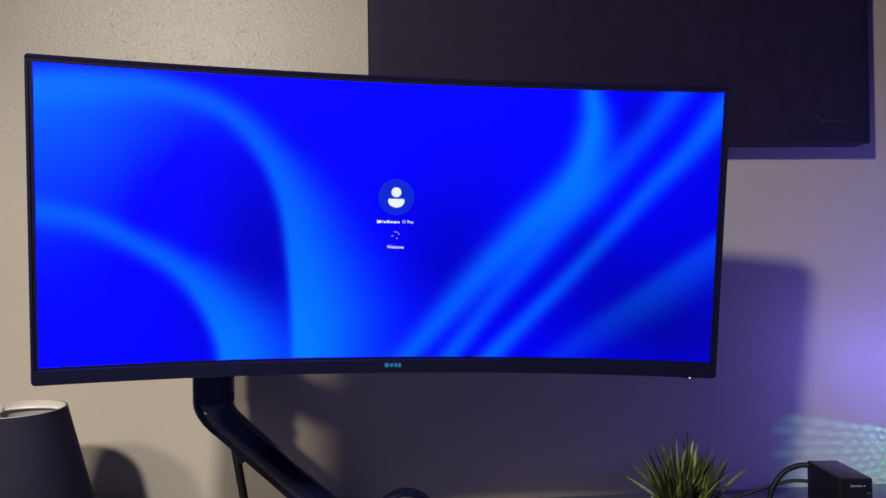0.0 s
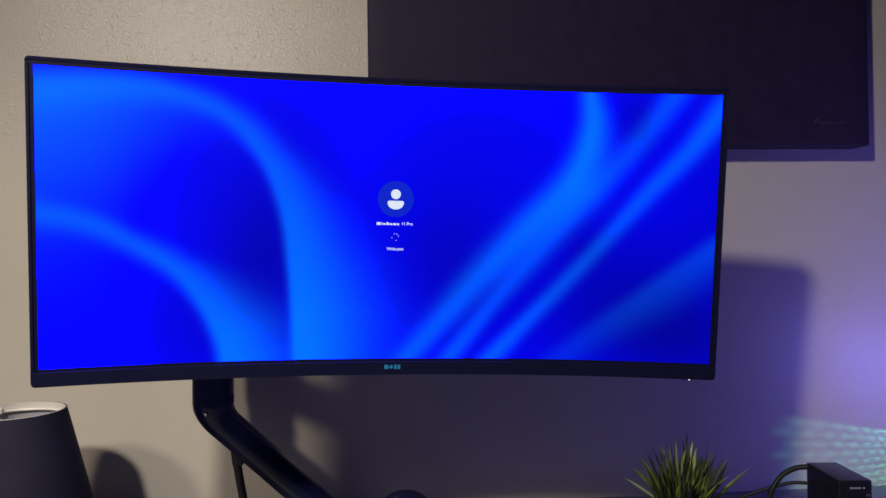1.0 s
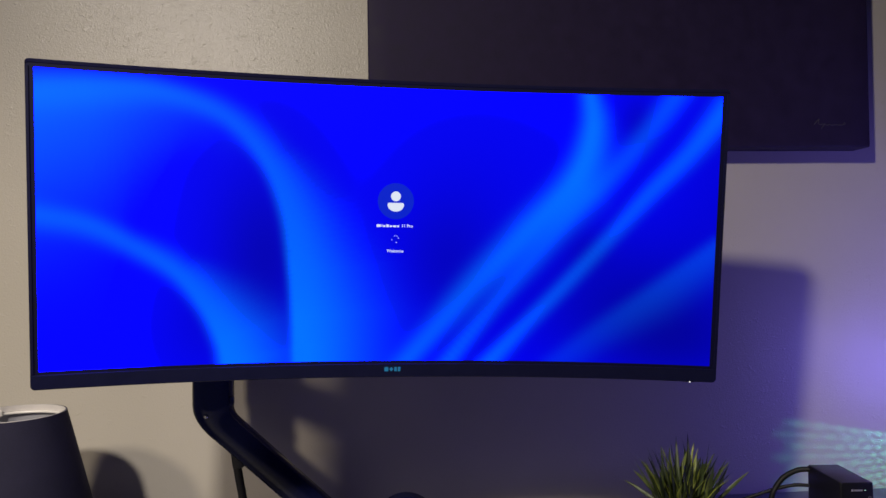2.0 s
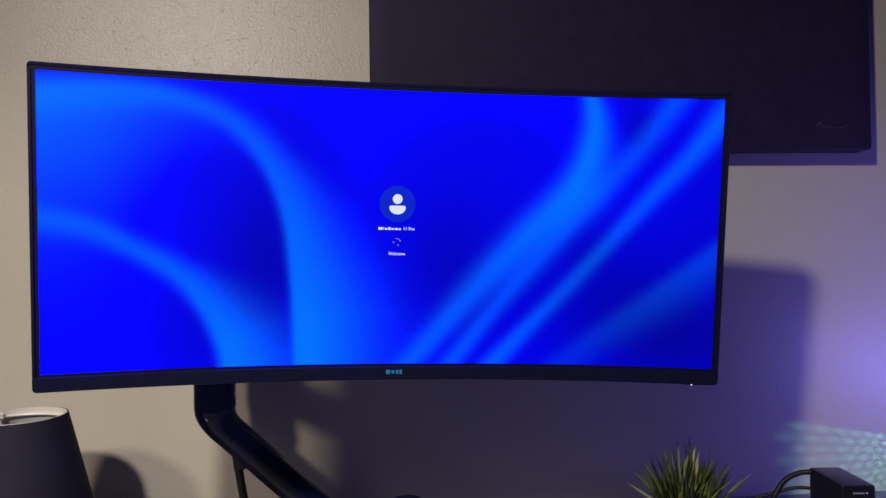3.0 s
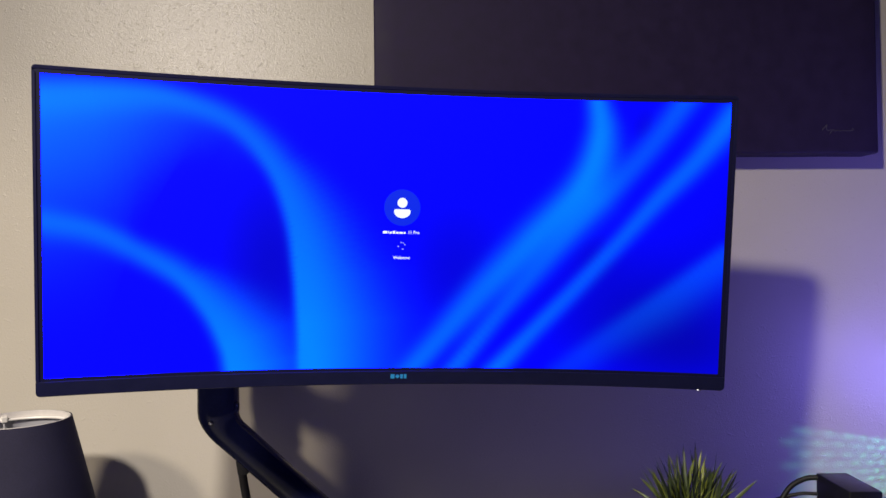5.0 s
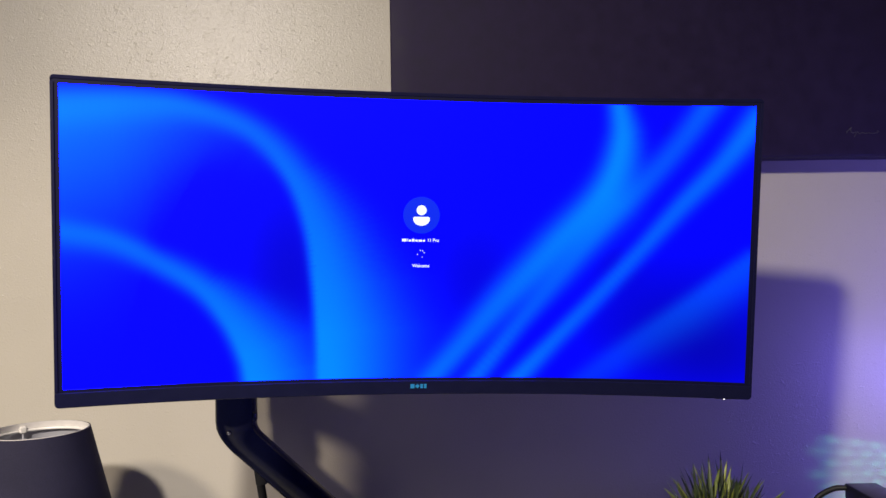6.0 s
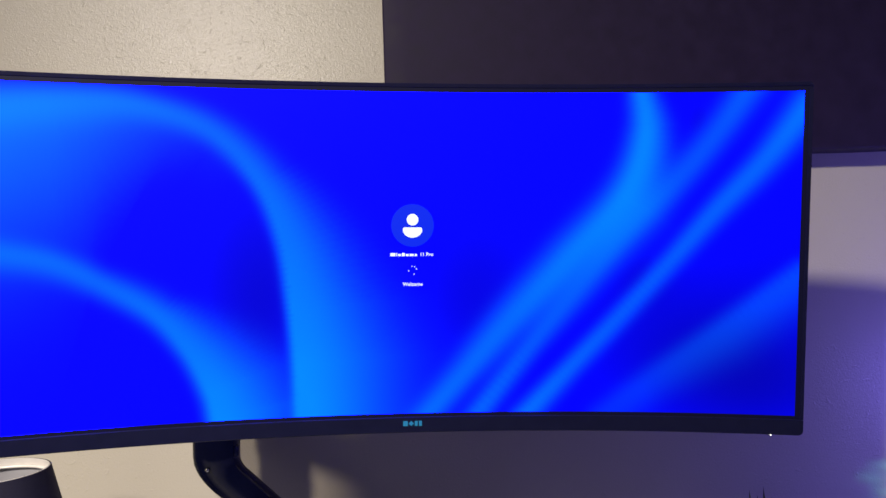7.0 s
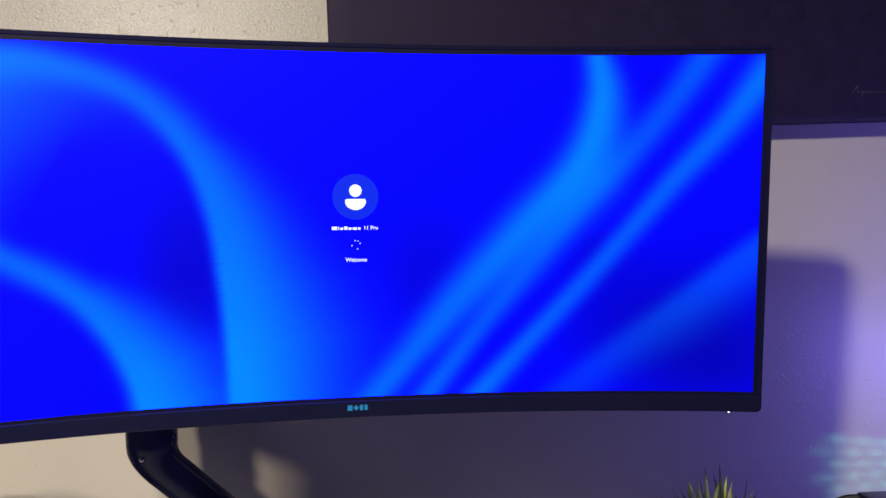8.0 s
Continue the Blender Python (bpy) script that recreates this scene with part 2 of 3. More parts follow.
# ---- wall picture ----
def build_art():
    x0, x1, y0, z0, z1 = -0.0195, 0.8630, 1.2230, 1.3543, 1.90
    art = tagged(empty("wall_art", ((x0 + x1) / 2, WALL_Y, z0)), "black canvas wall picture with a faint grey signature", "wall art")
    w, h, d = x1 - x0, z1 - z0, WALL_Y - y0
    bm = box_bm(-w / 2, w / 2, -d, -0.002, 0, h, 0.004, 3)
    bmesh.ops.subdivide_edges(bm, edges=[q for q in bm.edges if abs(q.verts[0].co.x - q.verts[1].co.x) > 0.5], cuts=24)
    for v in bm.verts:
        # stretched cloth: the free edges sag a little between the staples
        if v.co.z < 0.01:
            v.co.z += 0.0003 * math.sin(v.co.x * 21) + 0.0002 * math.sin(v.co.x * 57 + 1)
    part("canvas", bm, CANVAS, art, "", True)
    # the signature: a slanting stroke, a hooked second one and a long wavering line
    y = -d + 0.0002
    x = w / 2 - 0.104

    def stroke(points, r, label=""):
        part("signature", sweep_bm(smooth_path([(x + a, y, b) for a, b in points], 8), circle(r, 6)), INK, art, label)

    stroke([(0.0, 0.0400), (0.004, 0.0450), (0.0095, 0.0500)], 0.0007, "faint grey handwritten scribble")
    stroke([(0.0095, 0.0500), (0.008, 0.0450), (0.0095, 0.0405), (0.013, 0.0400), (0.0165, 0.0418)], 0.0006)
    stroke([(0.0135, 0.0330), (0.0155, 0.0360), (0.0195, 0.0415), (0.024, 0.0385), (0.028, 0.0405), (0.033, 0.0388), (0.039, 0.0400), (0.047, 0.0392), (0.056, 0.0402)], 0.0006)
    stroke([(0.054, 0.0412), (0.0565, 0.0438), (0.0580, 0.0405)], 0.0005)
    return art


build_art()

# ---- the curved monitor ----
R = 1.791
AW, AH = 0.797, 0.334


def bent(u, v, d=0.0):
    """A place on the panel: u along the curve from its middle, v up, d out of its face."""
    a = u / R
    return Vector(((R - d) * math.sin(a), -R + (R - d) * math.cos(a), v))


def bent_bar(section, u0, u1, n=40, corner=0.0, up=False):
    """Sweeps a closed (v, d) outline along the curve; corner rounds its outer ends, below or (up) above."""
    bm = bmesh.new()
    us = [u0 + (u1 - u0) * i / n for i in range(n + 1)]
    if corner:
        steps = [corner * (1 - math.cos(radians(90 * k / 6))) for k in range(7)]
        us = [u0 + q for q in steps] + [u for u in us if u0 + corner * 1.2 < u < u1 - corner * 1.2] + [u1 - q for q in reversed(steps)]
    low, high = min(v for v, d in section), max(v for v, d in section)
    rings = []
    for u in us:
        gap = min(u - u0, u1 - u)
        rise = corner - math.sqrt(max(0.0, corner ** 2 - (corner - gap) ** 2)) if gap < corner else 0.0
        k = 1 - rise / (high - low) if corner else 1.0
        rings.append([bm.verts.new(bent(u, low + (v - low) * k if up else high - (high - v) * k, d)) for v, d in section])
    m = len(section)
    for a, b in zip(rings, rings[1:]):
        for k in range(m):
            bm.faces.new((a[k], a[(k + 1) % m], b[(k + 1) % m], b[k]))
    bm.faces.new(rings[0])
    bm.faces.new(rings[-1])
    return bm


def bent_plate(outline, d0, d1):
    """A flat outline in (u, v), laid on the curve, from d0 to d1."""
    bm = bmesh.new()
    low = [bm.verts.new(bent(u, v, d0)) for u, v in outline]
    high = [bm.verts.new(bent(u, v, d1)) for u, v in outline]
    n = len(outline)
    for k in range(n):
        bm.faces.new((low[k], low[(k + 1) % n], high[(k + 1) % n], high[k]))
    bm.faces.new(high)
    bm.faces.new(low)
    return bm


def chamfered(v0, v1, d0, d1, c=0.0012):
    return [(v0 + c, d0), (v1 - c, d0), (v1, d0 + c * (1 if d1 > d0 else -1)), (v1, d1), (v0, d1), (v0, d0 + c * (1 if d1 > d0 else -1))]


def shifted(outline, du, dv):
    return [(u + du, v + dv) for u, v in outline]


# soft ribbons of the sign-in picture: places (u, v), softness on either side, brightness
GREAT_ARC = ([(-0.409, 0.139), (-0.32, 0.149), (-0.261, 0.148), (-0.199, 0.125), (-0.154, 0.075), (-0.131, 0.014), (-0.122, -0.058), (-0.118, -0.113), (-0.116, -0.168)], [0.016, 0.015, 0.012, 0.009, 0.007, 0.006, 0.005, 0.005, 0.005], [0.011, 0.01, 0.009, 0.011, 0.016, 0.032, 0.05, 0.06, 0.06], [0.4, 0.46, 0.52, 0.58, 0.66, 0.75, 0.9, 1, 1])
LOW_ARC = ([(-0.405, 0.009), (-0.35, -0.002), (-0.304, -0.025), (-0.255, -0.057), (-0.224, -0.097), (-0.205, -0.138), (-0.199, -0.166)], [0.012, 0.011, 0.009, 0.008, 0.007, 0.007, 0.007], [0.01, 0.009, 0.009, 0.012, 0.026, 0.042, 0.05], [0.5, 0.55, 0.6, 0.7, 0.8, 0.95, 1])
BROAD_RIBBON = ([(0.236, 0.178), (0.242, 0.123), (0.221, 0.06), (0.163, -0.005), (0.102, -0.07), (0.053, -0.127), (0.012, -0.174)], [0.008, 0.011, 0.013, 0.014, 0.013, 0.011, 0.01], [0.007, 0.014, 0.022, 0.018, 0.014, 0.01, 0.009], [0.8, 0.95, 0.95, 0.8, 0.65, 0.6, 0.6])
MIDDLE_RIBBON = ([(0.348, 0.176), (0.313, 0.124), (0.273, 0.075), (0.219, 0.017), (0.172, -0.04), (0.124, -0.098), (0.065, -0.174)], [0.01, 0.01, 0.011, 0.011, 0.01, 0.008, 0.008], [0.011, 0.01, 0.01, 0.01, 0.01, 0.008, 0.008], [0.5, 0.42, 0.4, 0.4, 0.4, 0.45, 0.6])
THIN_RIBBON = ([(0.403, 0.153), (0.362, 0.098), (0.316, 0.048), (0.27, -0.006), (0.215, -0.068), (0.167, -0.119), (0.117, -0.173)], [0.011, 0.009, 0.008, 0.007, 0.007, 0.007, 0.008], [0.012, 0.01, 0.009, 0.008, 0.008, 0.008, 0.009], [0.75, 0.6, 0.55, 0.5, 0.5, 0.55, 0.7])
CORNER_GLOW = ([(-0.409, 0.145), (-0.348, 0.15), (-0.29, 0.149), (-0.236, 0.135), (-0.199, 0.111)], [0.092, 0.085, 0.066, 0.042, 0.022], [0.014, 0.013, 0.012, 0.01, 0.01], [0.72, 0.62, 0.42, 0.2, 0.06])
FAINT_RIBBON = ([(0.4, -0.017), (0.322, -0.079), (0.253, -0.131), (0.201, -0.172)], [0.008, 0.009, 0.01, 0.01], [0.022, 0.022, 0.016, 0.016], [0.34, 0.28, 0.2, 0.16])
# dim spots of the picture; the last one paints viewing-angle fall-off at right
DARKER = [(-0.153, -0.044, 0.05, 0.09, 0.5), (0.28, -0.08, 0.1, 0.07, 0.42), (0.066, -0.049, 0.05, 0.065, 0.38), (-0.234, -0.124, 0.03, 0.04, 0.16), (0.297, 0.134, 0.018, 0.028, 0.35), (0.359, -0.135, 0.08, 0.05, 0.5), (0.242, -0.024, 0.02, 0.02, 0.2), (0.112, 0.057, 0.09, 0.07, 0.1), (0.42, 0.05, 0.06, 0.13, 0.25)]
MID = 0.001


def picture(u, v):
    """The colours of the sign-in picture at places of the panel."""
    green = np.zeros_like(u)
    for places, before, after, bright in (GREAT_ARC, LOW_ARC, BROAD_RIBBON, MIDDLE_RIBBON, THIN_RIBBON, FAINT_RIBBON, CORNER_GLOW):
        line = np.array([q[:2] for q in smooth_path([(a, b, 0) for a, b in places], 12)])
        along = np.linspace(0, len(places) - 1, len(line))
        widths = [np.interp(along, np.arange(len(places)), w) for w in (before, after, bright)]
        ways = np.gradient(line, axis=0)
        best, value = np.full(u.shape, 1e9), np.zeros_like(u)
        for (a, b), (du, dv), s0, s1, k in zip(line, ways, *widths):
            gap = np.hypot(u - a, v - b)
            side = du * (v - b) - dv * (u - a)
            soft = np.where(side < 0, s0, s1)
            closer = gap < best
            best = np.where(closer, gap, best)
            value = np.where(closer, k * np.exp(-0.5 * (gap / soft) ** 2), value)
        green = green + value * (1 - 0.55 * np.clip(green, 0, 1))
    blue = np.full_like(u, 0.98)
    for a, b, su, sv, k in DARKER:
        blue = blue * (1 - k * np.exp(-0.5 * (((u - a) / su) ** 2 + ((v - b) / sv) ** 2)))
    blue = np.clip(blue + 0.5 * green, 0, 1)
    green = np.clip(green, 0, 1.05)
    # full blue is driven far past white to bounce blue into the room
    return np.stack([0.0 * u, 0.21 * green ** 1.3, 1.27 * blue + 10.0 * np.clip((blue - 0.92) / 0.06, 0, 1) ** 2, np.ones_like(u)], -1)



def screen_words(name, body, size, u, v, align, screen):
    """Words lit on the panel, bent along its curve."""
    text = bpy.data.curves.new(name, "FONT")
    text.body, text.size, text.align_x, text.extrude, text.offset = body, size, align, 0.0001, 0.00007
    words = new(name, text)
    bpy.context.view_layer.update()
    flat = bpy.data.meshes.new_from_object(words.evaluated_get(bpy.context.evaluated_depsgraph_get()))
    bpy.data.objects.remove(words)
    for q in flat.vertices:
        q.co = bent(u + q.co.x, v + q.co.y, 0.0004 + q.co.z)
    flat.materials.clear()
    flat.materials.append(WHITE_GLOW)
    word = new(name, flat)
    word.parent = screen
    return word


def build_monitor():
    mon = tagged(empty("monitor", (0.0162, 0.8974, 1.2074), (5.39, 1.41, 3.01)), "black curved ultrawide monitor showing a blue sign-in screen", "monitor")
    # the lit panel
    nu, nv = 300, 126
    us, vs = np.linspace(-AW / 2, AW / 2, nu + 1), np.linspace(-AH / 2, AH / 2, nv + 1)
    verts = [bent(u, v) for v in vs for u in us]
    faces = [(j * (nu + 1) + i, j * (nu + 1) + i + 1, (j + 1) * (nu + 1) + i + 1, (j + 1) * (nu + 1) + i) for j in range(nv) for i in range(nu)]
    me = bpy.data.meshes.new("screen")
    me.from_pydata(verts, [], faces)
    layer = me.color_attributes.new("picture", "FLOAT_COLOR", "POINT")
    uu, vv = np.meshgrid(us, vs)
    layer.data.foreach_set("color", picture(uu, vv).astype(np.float32).ravel())
    me.materials.append(PICTURE)
    me.shade_smooth()
    screen = new("screen", me)
    screen.parent = mon
    tagged(screen, "glowing blue screen with soft azure ribbons")
    # what is drawn on it
    disc = [(0.0220 * math.cos(a), 0.0220 * math.sin(a)) for a in np.linspace(0, 2 * math.pi, 49)[:-1]]
    part("avatar_disc", bent_plate(shifted(disc, MID, 0.0305), 0.0, 0.0003), RING_GLOW, screen)
    head = [(0.0060 * math.cos(a), 0.0060 * math.sin(a)) for a in np.linspace(0, 2 * math.pi, 33)[:-1]]
    part("avatar_dot", bent_plate(shifted(head, MID, 0.0365), 0.0003, 0.0006), WHITE_GLOW, screen)
    lower = [(-0.0086, 0.0012), (0.0086, 0.0012), (0.0097, 0.0004)] + [(0.0100 * math.cos(a), -0.0012 + 0.0082 * math.sin(a)) for a in np.linspace(0, -math.pi, 25)] + [(-0.0097, 0.0004)]
    part("avatar_pill", bent_plate(shifted(lower, MID, 0.0273), 0.0003, 0.0006), WHITE_GLOW, screen)
    # the account's product name: its maker's word as plain bars of its size, the rest as written
    letter = MID - 0.0230
    for wide, tall in ((0.0052, 0.0031), (0.0008, 0.0032), (0.0028, 0.0022), (0.0031, 0.0032), (0.0030, 0.0022), (0.0042, 0.0022), (0.0024, 0.0022)):
        bar = [(letter, -0.0012), (letter + wide, -0.0012), (letter + wide, tall - 0.0012), (letter, tall - 0.0012)]
        part("name_bar", bent_plate(bar, 0.0003, 0.0006), WHITE_GLOW, screen)
        letter += wide + 0.0010
    screen_words("name_text", "11 Pro", 0.0052, MID + 0.0073, -0.0012, "LEFT", screen)
    for k, a in enumerate((20, 62, 100, 190, 290)):
        dot = [(0.00055 * math.cos(q), 0.00055 * math.sin(q)) for q in np.linspace(0, 2 * math.pi, 9)[:-1]]
        part("spinner_dot", bent_plate(shifted(dot, MID + 0.0042 * math.cos(radians(a)), -0.0160 + 0.0042 * math.sin(radians(a))), 0.0003, 0.0006), WHITE_GLOW, screen)
    screen_words("welcome_text", "Welcome", 0.0052, MID, -0.0322, "CENTER", screen)
    # black edge of the panel, frame, chin and shell
    e = 0.005
    part("panel_edge", bent_bar([(AH / 2 + e, -0.004), (AH / 2, -0.004), (AH / 2, 0.0004), (AH / 2 + e, 0.0004)], -AW / 2 - e, AW / 2 + e), PANEL_EDGE, mon)
    part("panel_edge", bent_bar([(-AH / 2 - 0.004, -0.004), (-AH / 2, -0.004), (-AH / 2, 0.0004), (-AH / 2 - 0.004, 0.0004)], -AW / 2 - e, AW / 2 + e), PANEL_EDGE, mon)
    for s in (-1, 1):
        a, b = sorted((s * AW / 2, s * (AW / 2 + e)))
        part("panel_edge", bent_bar([(-AH / 2, -0.004), (AH / 2, -0.004), (AH / 2, 0.0004), (-AH / 2, 0.0004)], a, b, 2), PANEL_EDGE, mon)
        a, b = sorted((s * (AW / 2 + e), s * (AW / 2 + e + 0.0032)))
        part("frame_side", bent_bar(chamfered(-AH / 2 - 0.0035, AH / 2 + e - 0.0033, 0.0016, -0.022, 0.0008), a, b, 2), HOUSING, mon)
    part("frame_top", bent_bar([(AH / 2 + e - 0.0032, 0.0003), (AH / 2 + e - 0.0004, 0.0003), (AH / 2 + e, 0.0012), (AH / 2 + e + 0.0030, 0.0016), (AH / 2 + e + 0.0038, 0.0010), (AH / 2 + e + 0.0038, -0.022), (AH / 2 + e - 0.0032, -0.022)], -AW / 2 - e - 0.0032, AW / 2 + e + 0.0032, corner=0.0042, up=True), HOUSING, mon)
    chin = part("chin", bent_bar([(-AH / 2 - 0.0042, 0.0020), (-AH / 2 - 0.0036, 0.0012), (-AH / 2 - 0.0036, -0.022), (-AH / 2 - 0.0190, -0.022), (-AH / 2 - 0.0205, -0.018), (-AH / 2 - 0.0205, 0.0006), (-AH / 2 - 0.0195, 0.0022)], -AW / 2 - e - 0.0032, AW / 2 + e + 0.0032, corner=0.0045), CHIN, mon, "dark satin plastic strip below the screen")
    # maker's mark as plain shapes
    lv = -0.1803
    for u0, u1 in ((-0.0095, -0.0046), (0.0026, 0.0058), (0.0070, 0.0102)):
        part("badge_bar", bent_plate([(u0, lv + 0.0004), (u1, lv + 0.0004), (u1, lv + 0.0056), (u0, lv + 0.0056)], 0.0022, 0.0027), LOGO_CYAN, chin, "small cyan metal badge bar")
    part("badge_lozenge", bent_plate([(-0.0038, lv + 0.0030), (-0.0010, lv + 0.0002), (0.0018, lv + 0.0030), (-0.0010, lv + 0.0058)], 0.0022, 0.0027), LOGO_CYAN, chin, "small cyan metal lozenge")
    led = bent_plate([(0.3744, -0.1880), (0.3756, -0.1880), (0.3756, -0.1871), (0.3744, -0.1871)], 0.0, 0.0026)
    part("power_light", led, LED_WHITE, chin, "tiny white power light")
    part("power_button", bent_bar([(-0.1895, -0.014), (-0.1870, -0.014), (-0.1870, -0.006), (-0.1895, -0.006)], 0.368, 0.382, 3), CHIN, chin)
    # rear shell, thicker towards its middle
    bm = bmesh.new()
    nx, nz = 32, 10
    grid = []
    for j in range(nz + 1):
        row = []
        for i in range(nx + 1):
            su, sv = i / nx * 2 - 1, j / nz * 2 - 1
            bulge = 0.022 + 0.024 * (1 - su ** 4) * (1 - sv ** 4)
            row.append(bm.verts.new(bent(su * (AW / 2 + e), -0.007 + sv * (AH / 2 + 0.012), -bulge)))
        grid.append(row)
    for j in range(nz):
        for i in range(nx):
            bm.faces.new((grid[j][i], grid[j][i + 1], grid[j + 1][i + 1], grid[j + 1][i]))
    bmesh.ops.solidify(bm, geom=bm.faces[:], thickness=0.003)
    part("rear_shell", bm, HOUSING, mon, "", True)
    return mon


build_monitor()


# ---- monitor arm ----
def build_arm():
    arm = tagged(empty("monitor_mount", (0.0, 1.135, DESK_Z)), "glossy black gas-spring monitor mount clamped to the desk", "monitor mount")
    o = Vector((0.0, 1.135, DESK_Z))

    def local(*p):
        return Vector(p) - o

    # thick lower link: from the upright neck round the elbow and down to the base
    ax, ay = -0.2637, 1.160
    bend = Vector((ax + 0.002, ay, 0.926))
    down = Vector((0.1365, 0, -0.1265)).normalized()
    path = [Vector((ax, ay, z)) for z in (1.09, 1.05, 1.00, 0.947)]
    for k in range(1, 8):
        t = k / 8
        path.append(path[3] * (1 - t) ** 2 + bend * 2 * t * (1 - t) + (bend + down * 0.025) * t * t)
    start = bend + down * 0.025
    path += [start + down * q for q in (0.0, 0.04, 0.09, 0.14, 0.19, 0.236)]
    section = [(-0.0292, -0.004), (-0.0284, -0.0090), (-0.0255, -0.0130), (-0.0168, -0.0180), (-0.0140, -0.0195), (-0.0040, -0.0208), (0.0100, -0.0206), (0.0210, -0.0184), (0.0275, -0.0140), (0.0294, -0.0070), (0.0294, 0.017), (0.0265, 0.0225), (-0.018, 0.0225), (-0.0280, 0.016)]
    scales = [1.0] * 5 + [0.97, 0.94, 0.90, 0.87, 0.84, 0.82] + [0.80, 0.79, 0.78, 0.77, 0.76, 0.76]
    body = part("lower_link", sweep_bm([q - o for q in path], section, scales=scales), ARM_BLACK, arm, "", True, 30)
    # mirror dome added to give the highlight on the elbow's crease
    part("elbow_glint", lathe_bm([(0.0, 0.0), (0.0032, 0.0), (0.0031, 0.0010), (0.0026, 0.0022), (0.0015, 0.0031), (0.0, 0.0034)], 16), POLISHED, body, "", True).matrix_basis = Matrix.Translation(local(-0.2692, 1.1395, 0.9320)) @ pose(0, 0, 0, 90)
    collar = [Vector((ax, ay, z)) - o for z in (0.9860, 0.9870, 1.030, 1.031)]
    part("neck_collar", sweep_bm(collar, section, scales=[1.01, 1.03, 1.03, 1.01]), ARM_BLACK, body, "", True, 30)
    part("cable_guide", box_bm(-0.004, 0.005, -0.008, 0.008, -0.008, 0.007, 0.003, 3), ARM_BLACK, body, "", True).location = local(ax + 0.0280, ay - 0.004, 0.953)
    # neck bushing, upper link, tilt head and plate
    for z in (1.062, 1.092):
        ob = part("bushing", lathe_bm([(0.020, 0), (0.0265, 0.001), (0.0265, 0.012), (0.020, 0.013)], 32), ARM_MATTE, arm, "", True)
        ob.location = local(ax, ay, z)
    upper = smooth_path([(ax, ay, 1.085), (-0.285, 1.075, 1.070), (-0.205, 1.030, 1.068), (-0.100, 1.005, 1.130), (0.0, 1.005, 1.198)], 6)
    part("upper_link", sweep_bm([q - o for q in upper], rounded(0.058, 0.036, 0.012), side=(0.45, 0.9, 0)), ARM_BLACK, arm, "", True)
    head = part("tilt_head", lathe_bm([(0.0, 0), (0.021, 0), (0.023, 0.003), (0.023, 0.047), (0.021, 0.05), (0.0, 0.05)], 32), ARM_MATTE, arm, "", True)
    head.matrix_basis = Matrix.Translation(local(0.015, 1.005, 1.178))
    plate = part("mount_plate", box_bm(-0.058, 0.058, -0.003, 0.003, -0.058, 0.058, 0.002), ARM_MATTE, arm)
    plate.matrix_basis = Matrix.Translation(local(0.0150, 0.951, 1.203)) @ pose(0, 0, 0, 5.3, 1.4, 2.9)
    part("stub", box_bm(-0.02, 0.02, -0.018, 0.020, -0.018, 0.018, 0.003), ARM_MATTE, arm).location = local(0.015, 0.972, 1.203)
    # base post and clamp on the desk
    part("base_post", lathe_bm([(0.0, 0.0), (0.045, 0.0), (0.046, 0.004), (0.044, 0.008), (0.021, 0.012), (0.019, 0.02), (0.019, 0.045), (0.0, 0.045)], 40), ARM_MATTE, arm, "", True).location = (-0.078, 0, 0)
    clip = part("cable_clip", box_bm(-0.0085, 0.0085, -0.008, 0.008, -0.016, 0.020, 0.003), ARM_MATTE, arm, "", True)
    clip.matrix_basis = Matrix.Translation(local(-0.2265, 1.160, 0.8640)) @ pose(0, 0, 0, 0, -8, 0)
    cable("power_cable", [local(-0.2300, 1.160, 0.872), local(-0.2265, 1.160, 0.846), local(-0.2210, 1.160, 0.812), local(-0.2150, 1.162, 0.776), local(-0.2050, 1.166, 0.7465)], 0.0066, arm, "thick black power cable hanging off the mount")
    return arm


build_arm()


